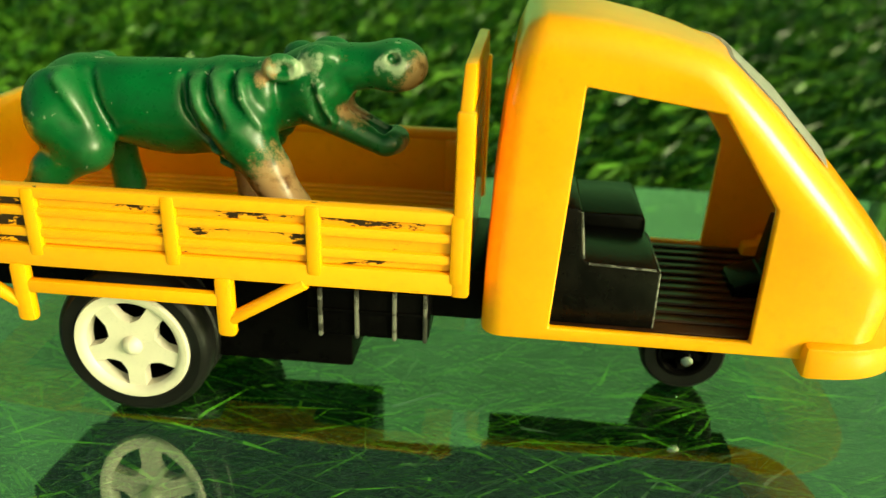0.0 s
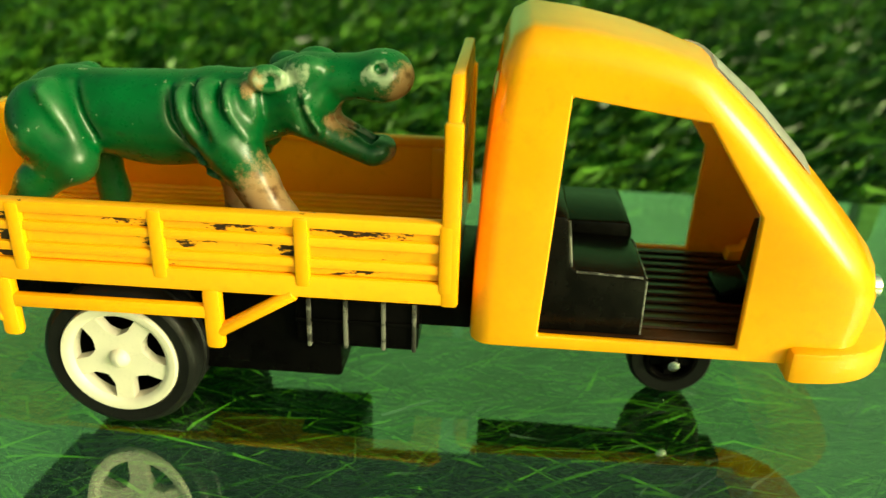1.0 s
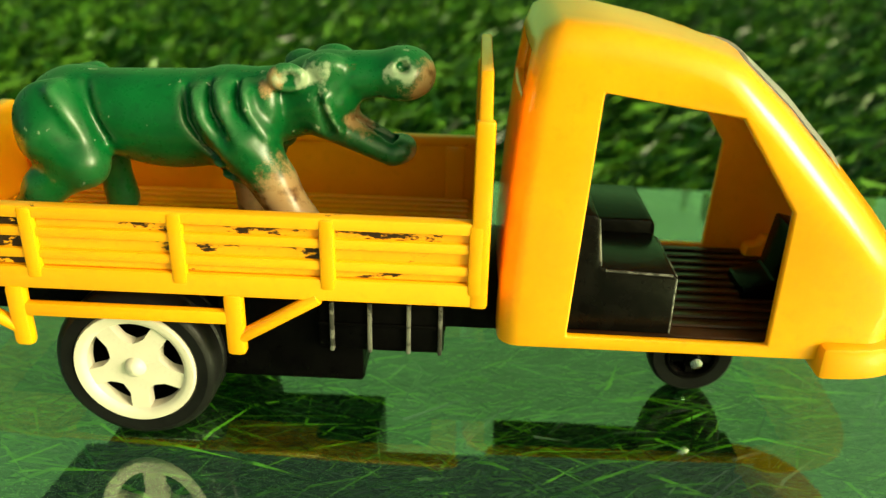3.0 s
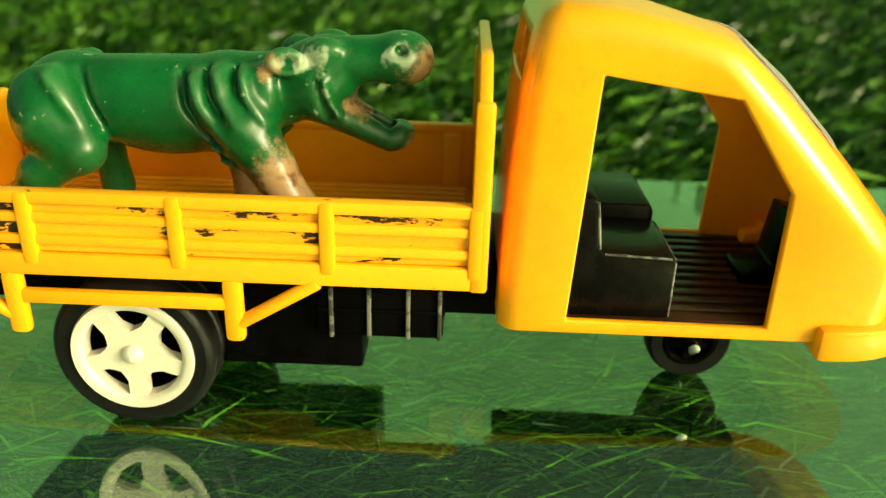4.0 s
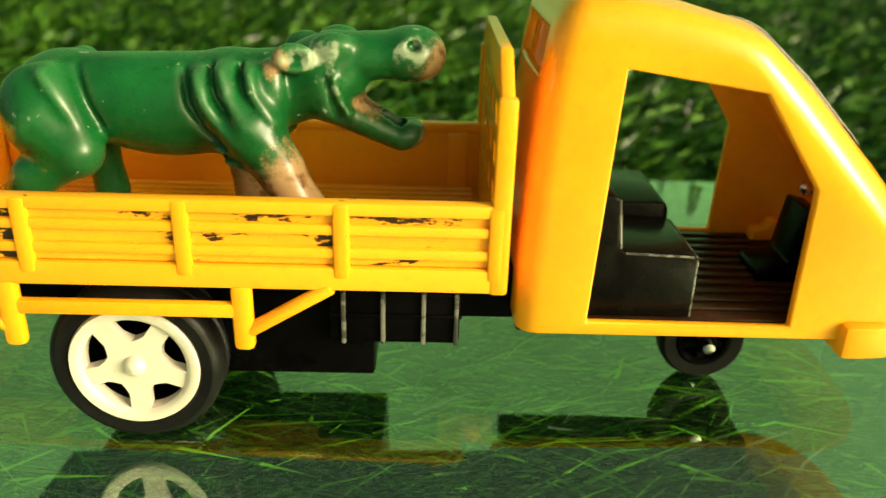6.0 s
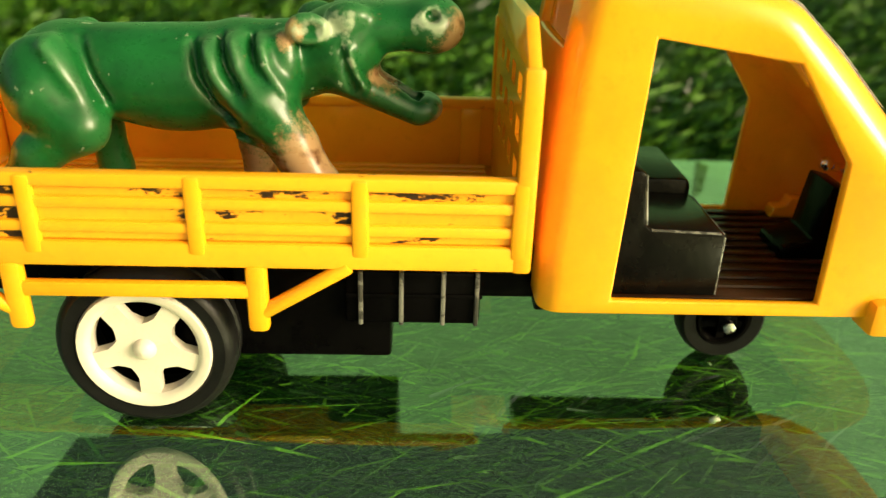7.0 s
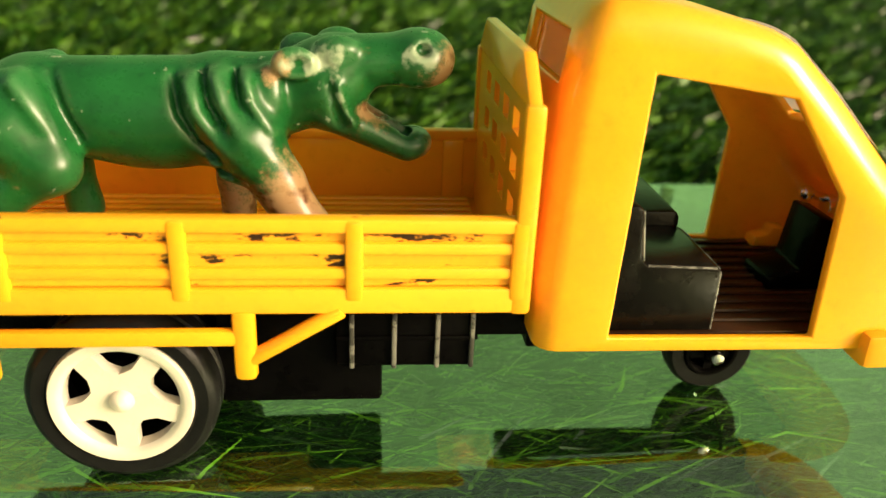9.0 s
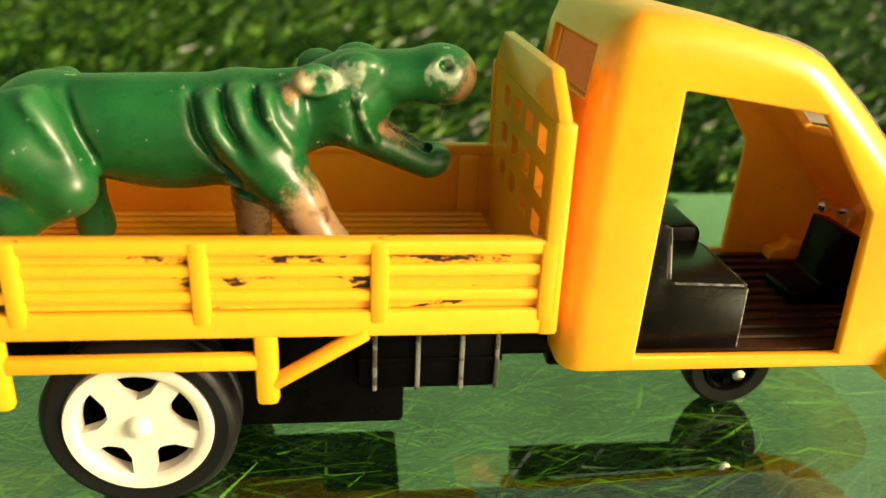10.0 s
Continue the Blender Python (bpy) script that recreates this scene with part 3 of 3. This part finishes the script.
def hippo_field(p):
    c = 2.55
    q = p.copy()
    q[..., 1] = c - np.abs(p[..., 1] - c)          # both flanks alike
    d = limb(p, (-8.15, c, 5.88), (-5.2, c, 5.88), 0.80, 0.88, (1, 1.05, 1))
    d = join(d, ball(p, (-8.2, c, 5.92), (0.95, 1.0, 0.80)), 0.15)
    d = join(d, ball(p, (-6.2, c, 5.68), (1.5, 0.95, 0.82)), 0.25)
    d = join(d, ball(q, (-8.3, c - 0.80, 5.80), (0.80, 0.42, 0.82)), 0.07)            # haunch
    d = join(d, ball(p, (-4.95, c, 5.82), (0.85, 1.06, 0.94)), 0.15)
    d = join(d, limb(p, (-5.0, c, 5.95), (-3.3, c, 6.3), 0.84, 0.62), 0.2)              # neck
    d = join(d, ball(p, (-3.15, c, 6.40), (0.86, 0.80, 0.74)), 0.18)                    # skull
    d = join(d, limb(p, (-3.0, c, 6.70), (-1.7, c, 6.80), 0.46, 0.42, (1, 1.45, 1)), 0.15)  # upper snout
    d = join(d, ball(p, (-1.48, c, 6.80), (0.58, 0.70, 0.50)), 0.2)                    # muzzle
    d = join(d, limb(p, (-3.1, c, 5.92), (-1.75, c, 5.32), 0.36, 0.28, (1, 1.9, 1)), 0.15)  # lower jaw
    d = join(d, ball(p, (-1.58, c, 5.36), (0.32, 0.48, 0.27)), 0.1)
    d = carve(d, limb(p, (-2.75, c, 6.22), (-1.2, c, 5.98), 0.20, 0.46, (1, 1.1, 1)), 0.10)  # open mouth
    d = carve(d, limb(p, (-2.5, c, 5.86), (-1.75, c, 5.5), 0.10, 0.13, (1, 2.4, 1)), 0.06)   # trough of the jaw
    # folds of skin round the shoulder and neck
    d = join(d, ball(q, (-4.6, c - 0.62, 5.75), (0.72, 0.52, 0.92)), 0.12)
    d = join(d, ball(q, (-5.15, c - 0.6, 5.95), (0.5, 0.5, 0.72)), 0.05)
    d = join(d, ball(q, (-4.12, c - 0.52, 6.15), (0.34, 0.42, 0.62)), 0.06)
    side = np.clip((c - 0.25 - q[..., 1]) / 0.35, 0, 1)
    flat2 = q * np.array((1.0, 0.0, 1.0))
    for amp, wide, pts in ((0.12, 0.12, ((-5.45, 6.5), (-5.3, 6.1), (-4.95, 5.6), (-4.4, 5.15))), (0.13, 0.12, ((-4.95, 6.6), (-4.85, 6.2), (-4.5, 5.7), (-4.0, 5.3))), (0.10, 0.10, ((-4.45, 6.55), (-4.35, 6.2), (-4.0, 5.75))),
                           (-0.12, 0.07, ((-5.72, 6.5), (-5.6, 6.0), (-5.3, 5.5), (-4.9, 5.2))), (-0.13, 0.07, ((-5.2, 6.6), (-5.08, 6.15), (-4.72, 5.65), (-4.2, 5.22))), (-0.12, 0.07, ((-4.68, 6.6), (-4.58, 6.2), (-4.22, 5.75))),
                           (0.09, 0.09, ((-5.1, 5.2), (-4.2, 4.98))), (0.09, 0.09, ((-5.0, 4.95), (-4.1, 4.72))), (-0.09, 0.06, ((-5.0, 5.07), (-4.15, 4.85))),
                           (0.10, 0.15, ((-8.1, 6.5), (-7.85, 6.1), (-7.5, 5.5))), (-0.10, 0.09, ((-7.72, 6.5), (-7.5, 6.0), (-7.3, 5.6))), (-0.10, 0.08, ((-7.3, 4.86), (-8.75, 4.9))),
                           (0.07, 0.07, ((-2.95, 6.5), (-2.85, 6.1), (-2.7, 5.85))), (-0.06, 0.06, ((-3.1, 6.5), (-3.0, 6.1), (-2.9, 5.8)))):
        far = np.min([limb(flat2, (x0, 0, z0), (x1, 0, z1), 0, 0) for (x0, z0), (x1, z1) in zip(pts, pts[1:])], 0)
        d = d - amp * side * np.exp(-(far / wide) ** 2)
    # near legs stride forward, far legs back
    for pts in (((-4.5, c - 0.8, 5.55, 0.55), (-4.0, c - 0.92, 4.9, 0.42), (-3.5, c - 1.0, 4.0, 0.44), (-3.05, c - 1.0, 3.66, 0.26)),
                ((-4.9, c + 0.8, 5.5, 0.5), (-5.0, c + 0.85, 4.4, 0.36), (-5.0, c + 0.85, 3.72, 0.34)),
                ((-8.35, c - 0.85, 5.6, 0.60), (-7.72, c - 0.95, 5.12, 0.42), (-8.62, c - 0.98, 4.62, 0.36), (-8.98, c - 0.98, 4.15, 0.29), (-8.85, c - 0.98, 3.75, 0.35)),
                ((-8.1, c + 0.8, 5.3, 0.45), (-8.1, c + 0.9, 4.6, 0.32), (-8.0, c + 0.95, 3.76, 0.36))):
        for (x0, y0, z0, r0), (x1, y1, z1, r1) in zip(pts, pts[1:]):
            d = join(d, limb(p, (x0, y0, z0), (x1, y1, z1), r0, r1), 0.2)
    d = np.maximum(d, 3.43 - p[..., 2])                                              # flat soles
    # ears, brow, eyes, nostrils
    d = join(d, ball(q, (-3.68, c - 0.74, 6.80), (0.40, 0.19, 0.27)), 0.06)
    d = carve(d, ball(q, (-3.62, c - 0.92, 6.80), (0.27, 0.13, 0.16)), 0.04)
    d = join(d, ball(q, (-2.98, c - 0.48, 6.98), (0.42, 0.27, 0.24)), 0.07)
    d = carve(d, limb(q, (-3.25, c - 0.78, 6.80), (-2.78, c - 0.76, 6.78), 0.04, 0.04), 0.03)
    d = join(d, ball(q, (-3.0, c - 0.68, 6.86), (0.15, 0.10, 0.11)), 0.03)
    d = join(d, ball(q, (-1.55, c - 0.42, 7.0), (0.26, 0.2, 0.2)), 0.06)
    d = carve(d, ball(q, (-1.5, c - 0.60, 7.03), (0.15, 0.16, 0.12)), 0.03)
    d = join(d, limb(p, (-9.1, c, 6.2), (-9.25, c, 5.6), 0.10, 0.07), 0.06)             # tail
    return d


def skinned(field, lo, hi, h):
    """The zero surface of a field as quads, one vertex for each cell that the surface crosses."""
    axes = [np.arange(a, b, h) for a, b in zip(lo, hi)]
    p = np.stack(np.meshgrid(*axes, indexing="ij"), -1)
    v = field(p)
    s = v < 0
    corners = [(i, j, k) for i in (0, 1) for j in (0, 1) for k in (0, 1)]
    n = [len(a) - 1 for a in axes]
    cut = lambda arr, o: arr[o[0]:o[0] + n[0], o[1]:o[1] + n[1], o[2]:o[2] + n[2]]
    inside = sum(cut(s, o).astype(int) for o in corners)
    live = (inside > 0) & (inside < 8)
    total, count = np.zeros((*n, 3)), np.zeros(n)
    for a in corners:
        for ax in range(3):
            if a[ax]:
                continue
            b = tuple(a[i] + (i == ax) for i in range(3))
            va, vb = cut(v, a), cut(v, b)
            x = (va < 0) != (vb < 0)
            f = np.where(x, va / np.where(x, va - vb, 1), 0)
            w = cut(p, a) + (cut(p, b) - cut(p, a)) * f[..., None]
            total += w * x[..., None]
            count += x
    index = -np.ones(n, int)
    index[live] = np.arange(live.sum())
    verts = total[live] / count[live][:, None]
    faces = []
    for ax in range(3):
        o1, o2 = [i for i in range(3) if i != ax]
        a = s[tuple(slice(1, -1) if i != ax else slice(0, -1) for i in range(3))]
        b = s[tuple(slice(1, -1) if i != ax else slice(1, None) for i in range(3))]
        for cell in np.argwhere(a != b):
            base = cell.copy()
            base[o1] += 1
            base[o2] += 1
            q = []
            for d1, d2 in ((-1, -1), (0, -1), (0, 0), (-1, 0)):
                m = base.copy()
                m[o1] += d1
                m[o2] += d2
                q.append(int(index[tuple(m)]))
            if min(q) >= 0:
                faces.append(q)
    return verts, faces


def worn_paint():
    """Glossy green paint rubbed through to tan at the muzzle, the mouth, one forefoot and here and there."""
    m = material("worn_green_paint", (0.0006, 0.086, 0.017), 0.28, shine=0.38, vary=0.3, grain=35, bump=0.12, bump_scale=160)
    nt = m.node_tree
    b = nt.nodes["Principled BSDF"]
    green = b.inputs["Base Color"].links[0].from_socket
    tc = nt.nodes.new("ShaderNodeTexCoord")
    n = nt.nodes.new("ShaderNodeTexNoise")
    n.inputs["Scale"].default_value, n.inputs["Detail"].default_value, n.inputs["Roughness"].default_value = 90.0, 9.0, 0.8
    nt.links.new(tc.outputs["Object"], n.inputs["Vector"])
    total = n.outputs[0]
    for (x, y, z), r in (((-0.92, 2.2, 6.62), 0.70), ((-2.4, 2.5, 5.9), 0.62), ((-1.35, 2.4, 5.2), 0.30), ((-3.5, 1.45, 4.3), 1.2), ((-5.0, 3.4, 4.0), 0.85), ((-3.85, 1.66, 6.78), 0.36), ((-8.1, 3.5, 4.3), 0.55), ((-7.6, 1.4, 5.45), 0.18)):
        d = nt.nodes.new("ShaderNodeVectorMath")
        d.operation = "DISTANCE"
        d.inputs[1].default_value = tuple((a - c) * U for a, c in zip((x, y, z), HIPPO))
        nt.links.new(tc.outputs["Object"], d.inputs[0])
        mr = nt.nodes.new("ShaderNodeMapRange")
        mr.inputs[1].default_value, mr.inputs[2].default_value = r * U * 0.45, r * U * 1.15
        mr.inputs[3].default_value, mr.inputs[4].default_value = 0.36, 0.0
        nt.links.new(d.outputs["Value"], mr.inputs[0])
        ad = nt.nodes.new("ShaderNodeMath")
        ad.operation = "ADD"
        nt.links.new(total, ad.inputs[0])
        nt.links.new(mr.outputs[0], ad.inputs[1])
        total = ad.outputs[0]
    st = nt.nodes.new("ShaderNodeMapRange")
    st.inputs[1].default_value, st.inputs[2].default_value = 0.63, 0.76
    nt.links.new(total, st.inputs[0])
    mx = nt.nodes.new("ShaderNodeMix")
    mx.data_type = "RGBA"
    nt.links.new(st.outputs[0], mx.inputs[0])
    nt.links.new(green, mx.inputs[6])
    tan = nt.nodes.new("ShaderNodeMix")                  # bare tan with brown grime
    tan.data_type = "RGBA"
    grime = nt.nodes.new("ShaderNodeTexNoise")
    grime.inputs["Scale"].default_value, grime.inputs["Detail"].default_value = 170.0, 5.0
    nt.links.new(tc.outputs["Object"], grime.inputs["Vector"])
    gm = nt.nodes.new("ShaderNodeMapRange")
    gm.inputs[1].default_value, gm.inputs[2].default_value = 0.48, 0.62
    nt.links.new(grime.outputs[0], gm.inputs[0])
    nt.links.new(gm.outputs[0], tan.inputs[0])
    tan.inputs[6].default_value, tan.inputs[7].default_value = (0.36, 0.21, 0.10, 1), (0.11, 0.042, 0.012, 1)
    nt.links.new(tan.outputs[2], mx.inputs[7])
    last = mx.outputs[2]
    for (x, y, z), r, strength in (((-3.05, 1.75, 6.88), 0.42, 0.34), ((-1.5, 1.8, 7.0), 0.40, 0.34), ((-2.75, 1.75, 6.15), 0.26, 0.28), ((-3.62, 1.7, 6.8), 0.26, 0.3)):
        d = nt.nodes.new("ShaderNodeVectorMath")
        d.operation = "DISTANCE"
        d.inputs[1].default_value = tuple((a - c) * U for a, c in zip((x, y, z), HIPPO))
        nt.links.new(tc.outputs["Object"], d.inputs[0])
        mr = nt.nodes.new("ShaderNodeMapRange")
        mr.inputs[1].default_value, mr.inputs[2].default_value = r * U * 0.3, r * U * 1.2
        mr.inputs[3].default_value, mr.inputs[4].default_value = strength, 0.0
        nt.links.new(d.outputs["Value"], mr.inputs[0])
        ad = nt.nodes.new("ShaderNodeMath")
        ad.operation = "ADD"
        nt.links.new(grime.outputs[0], ad.inputs[0])
        nt.links.new(mr.outputs[0], ad.inputs[1])
        st = nt.nodes.new("ShaderNodeMapRange")
        st.inputs[1].default_value, st.inputs[2].default_value, st.inputs[4].default_value = 0.68, 0.80, 0.85
        nt.links.new(ad.outputs[0], st.inputs[0])
        chalk = nt.nodes.new("ShaderNodeMix")
        chalk.data_type = "RGBA"
        nt.links.new(st.outputs[0], chalk.inputs[0])
        nt.links.new(last, chalk.inputs[6])
        chalk.inputs[7].default_value = (0.34, 0.40, 0.28, 1)
        last = chalk.outputs[2]
    geo = nt.nodes.new("ShaderNodeNewGeometry")          # ridges paler by curvature: rubbed paint plus painted-in highlights
    ridge_mask = nt.nodes.new("ShaderNodeMapRange")
    ridge_mask.inputs[1].default_value, ridge_mask.inputs[2].default_value, ridge_mask.inputs[4].default_value = 0.505, 0.56, 0.28
    nt.links.new(geo.outputs["Pointiness"], ridge_mask.inputs[0])
    pale = nt.nodes.new("ShaderNodeMix")
    pale.data_type = "RGBA"
    nt.links.new(ridge_mask.outputs[0], pale.inputs[0])
    nt.links.new(last, pale.inputs[6])
    pale.inputs[7].default_value = (0.16, 0.34, 0.16, 1)
    nt.links.new(pale.outputs[2], b.inputs["Base Color"])
    return m


HIPPO = (-5.2, 2.55, 3.43)
verts, faces = skinned(hippo_field, (-9.6, 1.1, 3.25), (-0.6, 4.0, 7.5), 0.055)
verts[:, 0] = -0.9 + (verts[:, 0] + 0.9) * 0.945          # a stocky body
me = bpy.data.meshes.new("toy_hippopotamus")
me.from_pydata(((verts - np.array(HIPPO)) * U).tolist(), [], faces)
hbm = bmesh.new()
hbm.from_mesh(me)
bmesh.ops.recalc_face_normals(hbm, faces=hbm.faces)
bmesh.ops.smooth_vert(hbm, verts=hbm.verts, factor=0.4, use_axis_x=True, use_axis_y=True, use_axis_z=True)
for f in hbm.faces:
    f.smooth = True
hbm.to_mesh(me)
hbm.free()
me.materials.append(worn_paint())
hip = new("toy_hippopotamus", me)
hip.location = Vector(HIPPO) * U
tagged(hip, "worn green toy hippopotamus with open mouth standing in bed", "toy animal")
